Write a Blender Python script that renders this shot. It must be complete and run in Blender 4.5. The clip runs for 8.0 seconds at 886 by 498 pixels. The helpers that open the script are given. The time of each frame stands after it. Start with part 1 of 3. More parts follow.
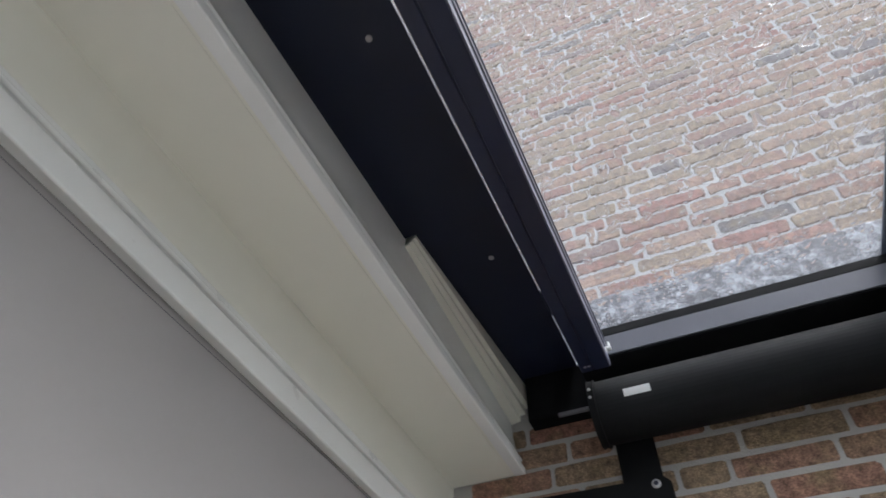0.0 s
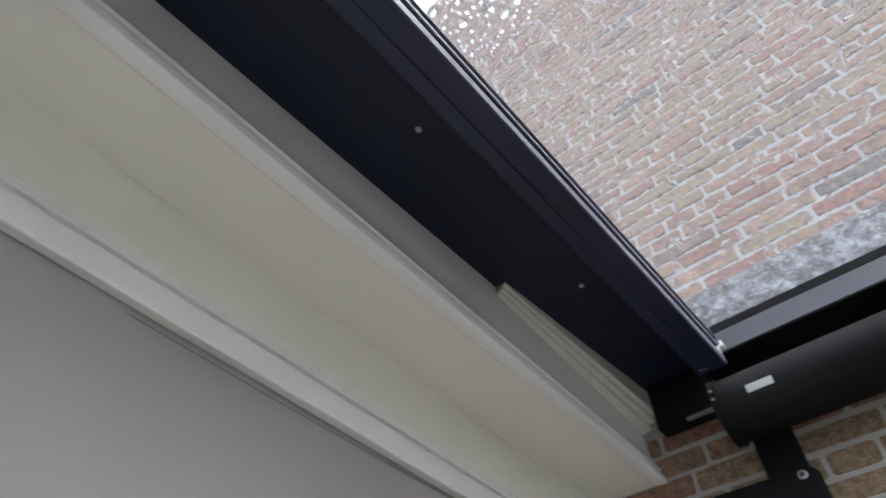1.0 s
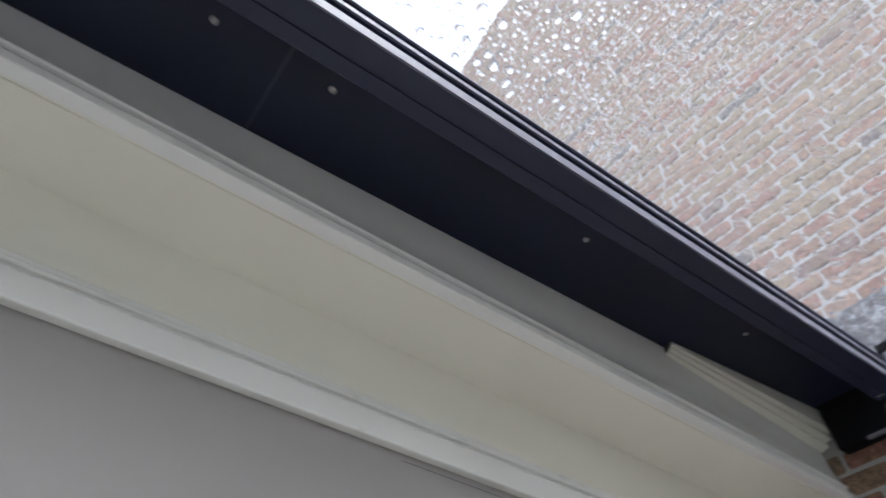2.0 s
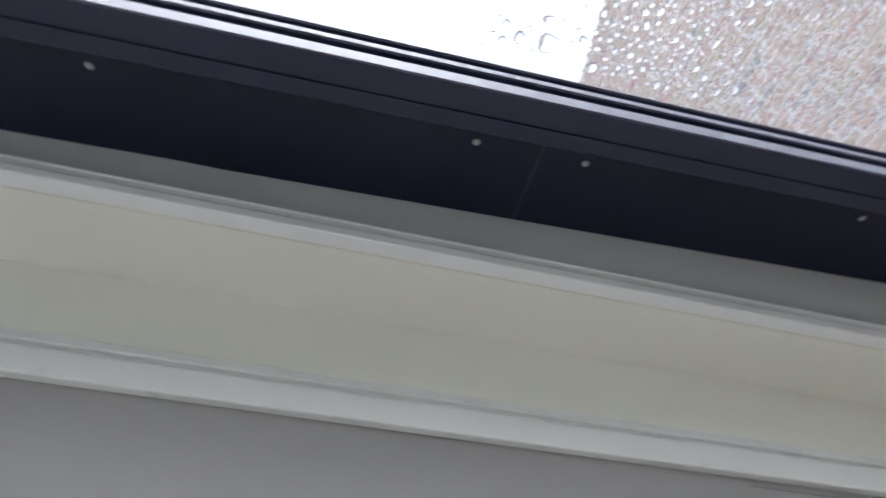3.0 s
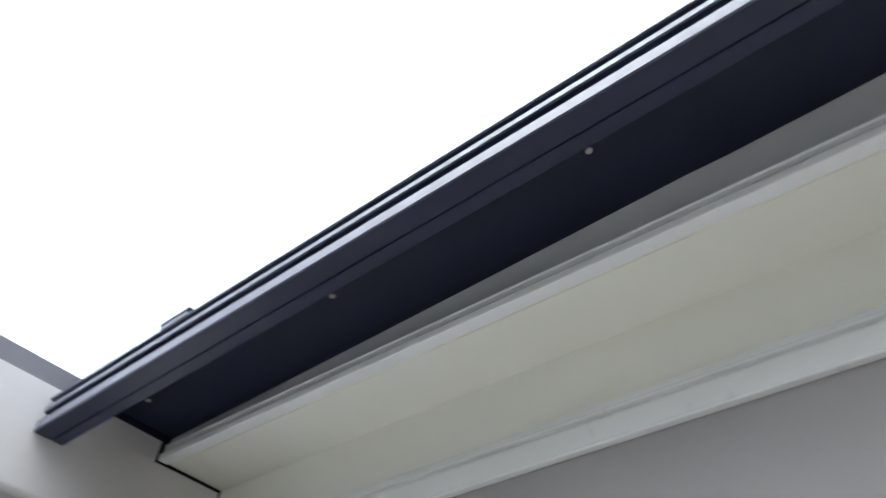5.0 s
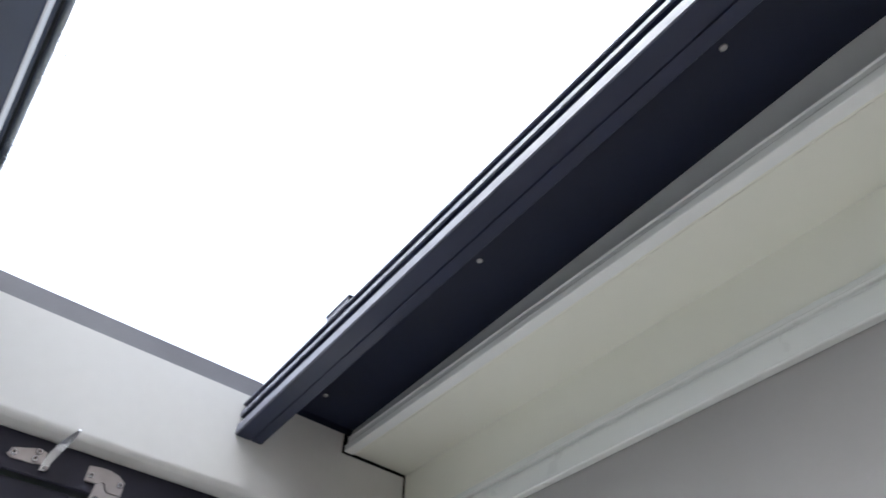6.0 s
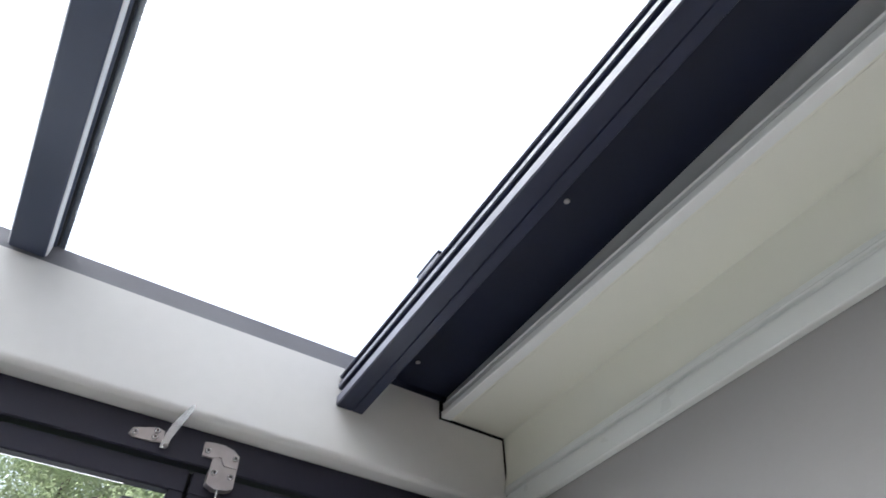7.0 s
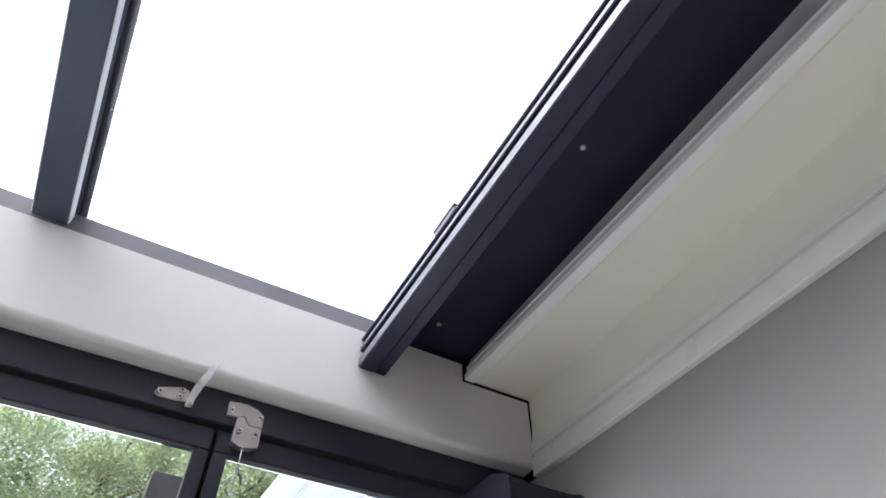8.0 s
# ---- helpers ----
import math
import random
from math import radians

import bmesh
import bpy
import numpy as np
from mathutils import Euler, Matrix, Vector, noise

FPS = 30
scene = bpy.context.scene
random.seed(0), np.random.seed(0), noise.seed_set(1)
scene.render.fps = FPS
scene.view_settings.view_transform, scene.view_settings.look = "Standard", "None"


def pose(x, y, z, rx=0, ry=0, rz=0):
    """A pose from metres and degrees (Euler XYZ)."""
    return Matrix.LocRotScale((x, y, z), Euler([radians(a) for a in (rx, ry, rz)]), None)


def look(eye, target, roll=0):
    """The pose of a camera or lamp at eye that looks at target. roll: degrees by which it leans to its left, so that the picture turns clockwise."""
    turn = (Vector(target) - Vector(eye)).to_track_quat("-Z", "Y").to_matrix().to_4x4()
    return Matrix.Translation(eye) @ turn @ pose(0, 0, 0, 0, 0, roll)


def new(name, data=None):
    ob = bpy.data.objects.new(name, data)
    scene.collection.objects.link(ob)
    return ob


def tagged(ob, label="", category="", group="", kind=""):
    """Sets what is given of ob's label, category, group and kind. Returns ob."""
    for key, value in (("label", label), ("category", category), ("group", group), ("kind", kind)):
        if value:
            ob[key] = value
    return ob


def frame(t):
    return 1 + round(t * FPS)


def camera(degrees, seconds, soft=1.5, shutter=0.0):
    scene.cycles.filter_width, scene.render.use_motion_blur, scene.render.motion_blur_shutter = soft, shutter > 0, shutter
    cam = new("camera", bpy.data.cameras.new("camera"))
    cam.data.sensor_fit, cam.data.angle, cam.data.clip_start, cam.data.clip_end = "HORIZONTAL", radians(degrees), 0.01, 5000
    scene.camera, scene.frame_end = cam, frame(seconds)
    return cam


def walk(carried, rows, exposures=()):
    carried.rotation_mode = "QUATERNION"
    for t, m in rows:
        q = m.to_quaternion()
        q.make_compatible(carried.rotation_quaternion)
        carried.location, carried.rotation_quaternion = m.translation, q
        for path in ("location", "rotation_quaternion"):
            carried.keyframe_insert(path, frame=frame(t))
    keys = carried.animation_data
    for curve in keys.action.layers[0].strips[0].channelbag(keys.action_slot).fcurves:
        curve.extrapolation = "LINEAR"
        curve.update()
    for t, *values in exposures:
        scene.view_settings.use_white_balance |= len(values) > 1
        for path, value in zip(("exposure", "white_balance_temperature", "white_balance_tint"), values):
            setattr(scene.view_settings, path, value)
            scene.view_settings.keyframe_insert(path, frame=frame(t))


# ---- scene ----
cam = camera(71.5, 8.0, soft=1.6, shutter=0.5)
PATH = [
    (0, (-1.392, -0.624, 1.489), (-0.218, -0.053, 3.004), 2.0),
    (0.5, (-1.418, -0.689, 1.483), (-0.339, 0.017, 3.012), 0.9),
    (1, (-1.481, -0.733, 1.492), (-0.504, 0.123, 3.012), 0.5),
    (1.5, (-1.64, -0.78, 1.505), (-0.758, 0.193, 3.013), 0.8),
    (2, (-1.822, -0.822, 1.538), (-1.024, 0.256, 3.021), 0.0),
    (2.2, (-1.885, -0.826, 1.535), (-1.159, 0.286, 3.03), -0.6),
    (3.3, (-2.145, -0.887, 1.583), (-1.953, 0.48, 3.03), -0.1),
    (3.5, (-2.18, -0.897, 1.59), (-2.097, 0.487, 3.031), -0.1),
    (4, (-2.249, -0.893, 1.556), (-2.476, 0.421, 3.047), 0.7),
    (4.5, (-2.287, -0.927, 1.547), (-2.844, 0.296, 3.029), 1.8),
    (4.7, (-2.316, -0.936, 1.555), (-2.98, 0.238, 3.031), 1.5),
    (5.8, (-2.422, -0.942, 1.481), (-3.407, -0.033, 2.966), -0.3),
    (6, (-2.439, -0.923, 1.486), (-3.485, -0.075, 2.964), 1.1),
    (6.5, (-2.506, -0.94, 1.451), (-3.597, -0.158, 2.934), -0.5),
    (7, (-2.562, -0.946, 1.429), (-3.689, -0.207, 2.907), -0.7),
    (7.5, (-2.598, -0.929, 1.402), (-3.748, -0.225, 2.88), -0.9),
    (8, (-2.615, -0.897, 1.379), (-3.791, -0.219, 2.848), -0.3),
]
EXPOSURES = [(0.0, 1.92, 6080, 11), (2.0, 2.02, 6030, 11), (3.5, 2.15, 5880, 10), (4.7, 2.18, 5900, 10), (6.0, 2.21, 6000, 10), (8.0, 2.21, 6040, 10)]
walk(cam, [(t, look(eye, target, roll)) for t, eye, target, roll in PATH], EXPOSURES)


# ---------------------------------------------------------------- light
world = bpy.data.worlds.new("overcast_sky")
scene.world = world
world.use_nodes = True
wn, wl = world.node_tree.nodes, world.node_tree.links
sky = wn.new("ShaderNodeTexSky")
sky.sky_type = "NISHITA"
sky.sun_disc = False
sky.sun_elevation, sky.sun_rotation = radians(58), radians(188)
sky.air_density, sky.dust_density, sky.ozone_density = 1.0, 4.0, 1.0
grey = wn.new("ShaderNodeHueSaturation")
grey.inputs["Saturation"].default_value = 0.40
wl.new(sky.outputs["Color"], grey.inputs["Color"])
wl.new(grey.outputs["Color"], wn["Background"].inputs["Color"])
wn["Background"].inputs["Strength"].default_value = 0.15
sun_data = bpy.data.lights.new("sun", "SUN")
sun_data.energy, sun_data.angle, sun_data.color = 0.30, radians(70), (1.0, 0.97, 0.93)
sun = new("sun", sun_data)
sun.matrix_world = look((-2.8, -6.6, 9.0), (-2.0, -1.0, 0.0))


# ---------------------------------------------------------------- materials
def shade(name, dark, light, rough=0.5, metal=0.0, coarse=3.0, fine=60.0, bump=0.05, spec=0.5, rough_var=0.08, depth=0.002, spread=(0.35, 1.0)):
    """A painted or mineral surface: two noises mix two tones, vary the gloss and give a fine relief."""
    m = bpy.data.materials.new(name)
    m.use_nodes = True
    n, l = m.node_tree.nodes, m.node_tree.links
    b = n["Principled BSDF"]
    tc = n.new("ShaderNodeTexCoord")
    a, f = n.new("ShaderNodeTexNoise"), n.new("ShaderNodeTexNoise")
    a.inputs["Scale"].default_value, a.inputs["Detail"].default_value = coarse, 4
    f.inputs["Scale"].default_value, f.inputs["Detail"].default_value = fine, 5
    l.new(tc.outputs["Object"], a.inputs["Vector"])
    l.new(tc.outputs["Object"], f.inputs["Vector"])
    both = n.new("ShaderNodeMath")
    both.operation = "MULTIPLY_ADD"
    both.inputs[1].default_value = 0.35
    l.new(f.outputs["Fac"], both.inputs[0])
    l.new(a.outputs["Fac"], both.inputs[2])
    ramp = n.new("ShaderNodeMapRange")
    ramp.inputs["From Min"].default_value, ramp.inputs["From Max"].default_value = spread
    l.new(both.outputs[0], ramp.inputs["Value"])
    mix = n.new("ShaderNodeMix")
    mix.data_type = "RGBA"
    mix.inputs["A"].default_value, mix.inputs["B"].default_value = (*dark, 1), (*light, 1)
    l.new(ramp.outputs[0], mix.inputs["Factor"])
    l.new(mix.outputs["Result"], b.inputs["Base Color"])
    rr = n.new("ShaderNodeMapRange")
    rr.inputs["To Min"].default_value, rr.inputs["To Max"].default_value = rough - rough_var, rough + rough_var
    l.new(f.outputs["Fac"], rr.inputs["Value"])
    l.new(rr.outputs[0], b.inputs["Roughness"])
    b.inputs["Metallic"].default_value = metal
    b.inputs["Specular IOR Level"].default_value = spec
    bp = n.new("ShaderNodeBump")
    bp.inputs["Strength"].default_value, bp.inputs["Distance"].default_value = bump, depth
    l.new(f.outputs["Fac"], bp.inputs["Height"])
    l.new(bp.outputs["Normal"], b.inputs["Normal"])
    return m


CREAM = shade("cream_paint", (0.75, 0.745, 0.665), (0.79, 0.785, 0.705), 0.32, coarse=1.2, fine=18, bump=0.01, depth=0.001, rough_var=0.015)
TRIM_WHITE = shade("cool_white_trim_paint", (0.79, 0.80, 0.79), (0.84, 0.85, 0.84), 0.24, coarse=1.2, fine=18, bump=0.01, depth=0.001, rough_var=0.02)
MOULDING = shade("pale_cream_gloss_paint", (0.67, 0.676, 0.652), (0.70, 0.706, 0.682), 0.28, coarse=1.2, fine=18, bump=0.01, depth=0.001, rough_var=0.02)
# grey-white plaster, darkened so that its tone takes in the wall's shade
PLASTER = shade("shade_toned_plaster", (0.27, 0.257, 0.252), (0.305, 0.292, 0.287), 0.85, coarse=1.5, fine=90, bump=0.15)
BEAM_WHITE = shade("white_satin_paint", (0.60, 0.598, 0.585), (0.66, 0.658, 0.645), 0.45, coarse=2.5, fine=40, bump=0.05)
BLACK = shade("black_powder_coat", (0.0076, 0.0108, 0.027), (0.0110, 0.0152, 0.037), 0.46, coarse=5, fine=400, spec=0.35, bump=0.12, depth=0.0006)
RAIL = shade("anthracite_powder_coat", (0.0080, 0.0122, 0.036), (0.0115, 0.0170, 0.046), 0.42, coarse=5, fine=400, bump=0.12, depth=0.0006)
LIP = shade("brushed_grey_aluminium", (0.085, 0.088, 0.115), (0.11, 0.113, 0.145), 0.48, metal=0.0, coarse=6, fine=200, bump=0.05, depth=0.0004, spec=0.28)
GREY = shade("grey_aluminium", (0.16, 0.16, 0.18), (0.21, 0.21, 0.23), 0.45, metal=0.2, coarse=6, fine=200, bump=0.06, depth=0.0005)
RAFTER_PAINT = shade("slate_blue_powder_coat", (0.036, 0.048, 0.086), (0.048, 0.062, 0.108), 0.36, coarse=5, fine=400, bump=0.12, depth=0.0006)
# for the rafter sides: their bright sky reflection put into a pale colour
SKY_SHEEN = shade("sky_sheen_white", (0.74, 0.745, 0.76), (0.82, 0.825, 0.84), 0.35, metal=0.0, coarse=6, fine=200, bump=0.05, depth=0.0004)
DOOR_PAINT = shade("dark_steel_paint", (0.0095, 0.0092, 0.022), (0.0135, 0.0132, 0.030), 0.5, coarse=5, fine=250, bump=0.15, depth=0.0008)
RUBBER_AND_SHADE = shade("black_rubber_and_shade", (0.0022, 0.0022, 0.0025), (0.0035, 0.0035, 0.004), 0.7, fine=300, spec=0.15)
STEEL = shade("satin_stainless_steel", (0.43, 0.405, 0.395), (0.55, 0.525, 0.512), 0.36, metal=0.9, coarse=40, fine=300, bump=0.08, depth=0.0003)
CHROME = shade("polished_steel", (0.52, 0.52, 0.53), (0.62, 0.62, 0.63), 0.2, metal=1.0, coarse=40, fine=300, bump=0.03, depth=0.0002, rough_var=0.04)
MATT = shade("matt_black_cassette", (0.0055, 0.0058, 0.0065), (0.0085, 0.009, 0.0098), 0.72, coarse=5, fine=400, bump=0.1, spec=0.14, depth=0.0006)
FACE = shade("dark_grey_aluminium", (0.055, 0.056, 0.070), (0.075, 0.076, 0.092), 0.45, metal=0.1, coarse=6, fine=200, bump=0.06, depth=0.0005)
LABEL = shade("white_sticker", (0.66, 0.67, 0.66), (0.78, 0.79, 0.78), 0.5, fine=150)
MORTAR = shade("pale_lime_mortar", (0.33, 0.317, 0.305), (0.43, 0.417, 0.40), 0.95, coarse=9, fine=220, bump=0.6, depth=0.004)
# the pale blotches put the raindrops' bright glints into the lead's colour
LEAD = shade("weathered_lead_and_glints", (0.010, 0.012, 0.016), (0.26, 0.27, 0.29), 0.55, metal=0.15, coarse=26, fine=90, bump=0.5, depth=0.006, spread=(0.62, 0.84))
FLOOR = shade("grey_stone_tile", (0.215, 0.205, 0.19), (0.265, 0.254, 0.236), 0.5, coarse=4, fine=80, bump=0.1)
BOUNCE_PAVING = shade("bounce_concrete", (0.38, 0.375, 0.365), (0.50, 0.495, 0.48), 0.85, coarse=2, fine=60, bump=0.2)
GRASS = shade("grass", (0.035, 0.06, 0.02), (0.07, 0.11, 0.03), 0.9, coarse=3, fine=40, bump=0.6, depth=0.02)
BARK = shade("bark", (0.05, 0.04, 0.03), (0.11, 0.09, 0.07), 0.9, coarse=8, fine=60, bump=0.8, depth=0.02)
FENCE = shade("dark_stained_wood", (0.018, 0.019, 0.025), (0.034, 0.035, 0.043), 0.75, coarse=10, fine=90, bump=0.4)
PALE = shade("pale_grey_sheet", (0.55, 0.56, 0.57), (0.70, 0.71, 0.72), 0.5, coarse=4, fine=60)


# the canopy sheet lets daylight through
pn, pl = PALE.node_tree.nodes, PALE.node_tree.links
thru, glow = pn.new("ShaderNodeMixShader"), pn.new("ShaderNodeBsdfTranslucent")
glow.inputs["Color"].default_value = (0.75, 0.76, 0.78, 1)
thru.inputs[0].default_value = 0.6
pl.new(pn["Principled BSDF"].outputs[0], thru.inputs[1])
pl.new(glow.outputs[0], thru.inputs[2])
pl.new(thru.outputs[0], pn["Material Output"].inputs["Surface"])


def leaf_material():
    m = shade("foliage", (0.075, 0.115, 0.045), (0.12, 0.17, 0.07), 0.6, coarse=2.0, fine=14, bump=0.1)
    b = m.node_tree.nodes["Principled BSDF"]
    n, l = m.node_tree.nodes, m.node_tree.links
    mix, back = n.new("ShaderNodeMixShader"), n.new("ShaderNodeBsdfTranslucent")
    back.inputs["Color"].default_value = (0.50, 0.58, 0.33, 1)
    mix.inputs[0].default_value = 0.5
    l.new(b.outputs[0], mix.inputs[1])
    l.new(back.outputs[0], mix.inputs[2])
    l.new(mix.outputs[0], n["Material Output"].inputs["Surface"])
    return m


LEAF = leaf_material()


def brick_material():
    m = bpy.data.materials.new("handmade_brick")
    m.use_nodes = True
    n, l = m.node_tree.nodes, m.node_tree.links
    b = n["Principled BSDF"]
    info, geo, tc = n.new("ShaderNodeObjectInfo"), n.new("ShaderNodeNewGeometry"), n.new("ShaderNodeTexCoord")
    add = n.new("ShaderNodeMath")
    add.operation = "ADD"
    l.new(info.outputs["Random"], add.inputs[0])
    l.new(geo.outputs["Random Per Island"], add.inputs[1])
    fr = n.new("ShaderNodeMath")
    fr.operation = "FRACT"
    l.new(add.outputs[0], fr.inputs[0])
    ramp = n.new("ShaderNodeValToRGB")
    ramp.color_ramp.interpolation = "LINEAR"
    tones = ((0.0, (0.275, 0.116, 0.082)), (0.15, (0.327, 0.206, 0.142)), (0.32, (0.292, 0.155, 0.107)), (0.52, (0.310, 0.215, 0.142)),
             (0.76, (0.267, 0.194, 0.120)), (0.91, (0.284, 0.138, 0.099)), (0.965, (0.146, 0.120, 0.107)), (1.0, (0.129, 0.116, 0.112)))
    while len(ramp.color_ramp.elements) < len(tones):
        ramp.color_ramp.elements.new(0.5)
    for e, (p, c) in zip(ramp.color_ramp.elements, tones):
        e.position, e.color = p, (*c, 1)
    l.new(fr.outputs[0], ramp.inputs["Fac"])
    pos = geo.outputs["Position"]
    blot, grain = n.new("ShaderNodeTexNoise"), n.new("ShaderNodeTexNoise")
    blot.inputs["Scale"].default_value, blot.inputs["Detail"].default_value = 16, 6
    grain.inputs["Scale"].default_value, grain.inputs["Detail"].default_value = 230, 5
    l.new(pos, blot.inputs["Vector"])
    l.new(pos, grain.inputs["Vector"])
    m1 = n.new("ShaderNodeMix")
    m1.data_type, m1.blend_type = "RGBA", "MIX"
    r1 = n.new("ShaderNodeMapRange")
    r1.inputs["From Min"].default_value, r1.inputs["From Max"].default_value, r1.inputs["To Max"].default_value = 0.48, 0.72, 0.75
    l.new(blot.outputs["Fac"], r1.inputs["Value"])
    l.new(r1.outputs[0], m1.inputs["Factor"])
    l.new(ramp.outputs["Color"], m1.inputs["A"])
    m1.inputs["B"].default_value = (0.25, 0.185, 0.10, 1)
    m2 = n.new("ShaderNodeMix")
    m2.data_type, m2.blend_type = "RGBA", "MULTIPLY"
    r2 = n.new("ShaderNodeMapRange")
    r2.inputs["From Min"].default_value, r2.inputs["From Max"].default_value = 0.3, 0.7
    r2.inputs["To Min"].default_value, r2.inputs["To Max"].default_value = 0.48, 1.34
    l.new(grain.outputs["Fac"], r2.inputs["Value"])
    m2.inputs["Factor"].default_value = 1.0
    l.new(m1.outputs["Result"], m2.inputs["A"])
    l.new(r2.outputs[0], m2.inputs["B"])
    pits = n.new("ShaderNodeTexNoise")
    pits.inputs["Scale"].default_value, pits.inputs["Detail"].default_value = 48, 6
    pits.inputs["Roughness"].default_value = 0.7
    l.new(pos, pits.inputs["Vector"])
    r3 = n.new("ShaderNodeMapRange")
    r3.inputs["From Min"].default_value, r3.inputs["From Max"].default_value = 0.34, 0.60
    r3.inputs["To Min"].default_value, r3.inputs["To Max"].default_value = 0.45, 1.12
    l.new(pits.outputs["Fac"], r3.inputs["Value"])
    m3 = n.new("ShaderNodeMix")
    m3.data_type, m3.blend_type = "RGBA", "MULTIPLY"
    m3.inputs["Factor"].default_value = 1.0
    l.new(m2.outputs["Result"], m3.inputs["A"])
    l.new(r3.outputs[0], m3.inputs["B"])
    l.new(m3.outputs["Result"], b.inputs["Base Color"])
    b.inputs["Roughness"].default_value = 0.92
    bp = n.new("ShaderNodeBump")
    bp.inputs["Strength"].default_value, bp.inputs["Distance"].default_value = 0.7, 0.005
    hs = n.new("ShaderNodeMath")
    hs.operation = "ADD"
    l.new(blot.outputs["Fac"], hs.inputs[0])
    l.new(grain.outputs["Fac"], hs.inputs[1])
    l.new(hs.outputs[0], bp.inputs["Height"])
    l.new(bp.outputs["Normal"], b.inputs["Normal"])
    return m


BRICK = brick_material()


def clear(name, ior, rough, ripple=0.0, scale=20.0, tint=(1, 1, 1)):
    m = bpy.data.materials.new(name)
    m.use_nodes = True
    n, l = m.node_tree.nodes, m.node_tree.links
    n.remove(n["Principled BSDF"])
    g = n.new("ShaderNodeBsdfGlass")
    g.inputs["IOR"].default_value, g.inputs["Roughness"].default_value, g.inputs["Color"].default_value = ior, rough, (*tint, 1)
    l.new(g.outputs[0], n["Material Output"].inputs["Surface"])
    if ripple:
        tc, t, bp = n.new("ShaderNodeTexCoord"), n.new("ShaderNodeTexNoise"), n.new("ShaderNodeBump")
        t.inputs["Scale"].default_value, t.inputs["Detail"].default_value = scale, 3
        l.new(tc.outputs["Object"], t.inputs["Vector"])
        l.new(t.outputs["Fac"], bp.inputs["Height"])
        bp.inputs["Strength"].default_value, bp.inputs["Distance"].default_value = ripple, 0.004
        l.new(bp.outputs["Normal"], g.inputs["Normal"])
    return m


GLASS = clear("wet_roof_glass", 1.45, 0.0, 0.06, 30.0, (0.97, 0.985, 0.98))
# a thin film of dirt and water scatters a little of the sky's light downwards
gn, gl = GLASS.node_tree.nodes, GLASS.node_tree.links
film, veil = gn.new("ShaderNodeMixShader"), gn.new("ShaderNodeBsdfTranslucent")
veil.inputs["Color"].default_value = (0.93, 0.91, 0.96, 1)
film.inputs[0].default_value = 0.03
gl.new(gn["Glass BSDF"].outputs[0], film.inputs[1])
gl.new(veil.outputs[0], film.inputs[2])
gl.new(film.outputs[0], gn["Material Output"].inputs["Surface"])
DOOR_GLASS = clear("door_glass", 1.45, 0.0, tint=(0.97, 0.98, 0.975))
WATER = clear("rain_water", 1.33, 0.0)


# ---------------------------------------------------------------- mesh helpers
def mesh_of(name, bm, material, bevel=0.0, smooth=False):
    if bevel:
        bmesh.ops.remove_doubles(bm, verts=bm.verts, dist=1e-6)
        bmesh.ops.bevel(bm, geom=bm.edges[:], offset=bevel, segments=2, affect="EDGES", clamp_overlap=True)
    bmesh.ops.recalc_face_normals(bm, faces=bm.faces)
    me = bpy.data.meshes.new(name)
    bm.to_mesh(me)
    bm.free()
    me.materials.append(material)
    if smooth:
        for p in me.polygons:
            p.use_smooth = True
        me.set_sharp_from_angle(angle=radians(32))
    return me


def part(name, bm, material, parent=None, label="", bevel=0.0, smooth=False):
    ob = new(name, mesh_of(name, bm, material, bevel, smooth))
    ob.parent = parent
    if label:
        ob["label"] = label
    return ob


def thing(name, label, category, group="", kind="", at=(0, 0, 0)):
    ob = new(name)
    ob.location = at
    ob.empty_display_size = 0.1
    return tagged(ob, label, category, group, kind)


def box(x0, x1, y0, y1, z0, z1, bm=None, slope=0.0):
    """A box; with slope its z rises by that much per metre of x (from x = 0)."""
    bm = bm or bmesh.new()
    v = [bm.verts.new((x, y, z + slope * x)) for x in (x0, x1) for y in (y0, y1) for z in (z0, z1)]
    for f in ((0, 1, 3, 2), (4, 6, 7, 5), (0, 4, 5, 1), (2, 3, 7, 6), (0, 2, 6, 4), (1, 5, 7, 3)):
        bm.faces.new([v[i] for i in f])
    return bm


def run_x(profile, x0, x1, slope=0.0, steps=1):
    """A profile of (y, z) points, closed, drawn along x."""
    bm = bmesh.new()
    rings = []
    for i in range(steps + 1):
        x = x0 + (x1 - x0) * i / steps
        rings.append([bm.verts.new((x, y, z + slope * x)) for y, z in profile])
    for a, b in zip(rings, rings[1:]):
        for i in range(len(profile)):
            j = (i + 1) % len(profile)
            bm.faces.new((a[i], a[j], b[j], b[i]))
    bm.faces.new(rings[0])
    bm.faces.new(rings[-1][::-1])
    return bm


def run_y(profile, y0, y1):
    """A profile of (x, z) points, closed, drawn along y."""
    bm = bmesh.new()
    a = [bm.verts.new((x, y0, z)) for x, z in profile]
    b = [bm.verts.new((x, y1, z)) for x, z in profile]
    for i in range(len(profile)):
        j = (i + 1) % len(profile)
        bm.faces.new((a[i], a[j], b[j], b[i]))
    bm.faces.new(a)
    bm.faces.new(b[::-1])
    return bm


def plate_x(points, x0, x1):
    """A flat plate whose outline (y, z) is given, of thickness x0 to x1."""
    bm = bmesh.new()
    a = [bm.verts.new((x0, y, z)) for y, z in points]
    b = [bm.verts.new((x1, y, z)) for y, z in points]
    for i in range(len(points)):
        j = (i + 1) % len(points)
        bm.faces.new((a[i], a[j], b[j], b[i]))
    bm.faces.new(a)
    bm.faces.new(b[::-1])
    return bm


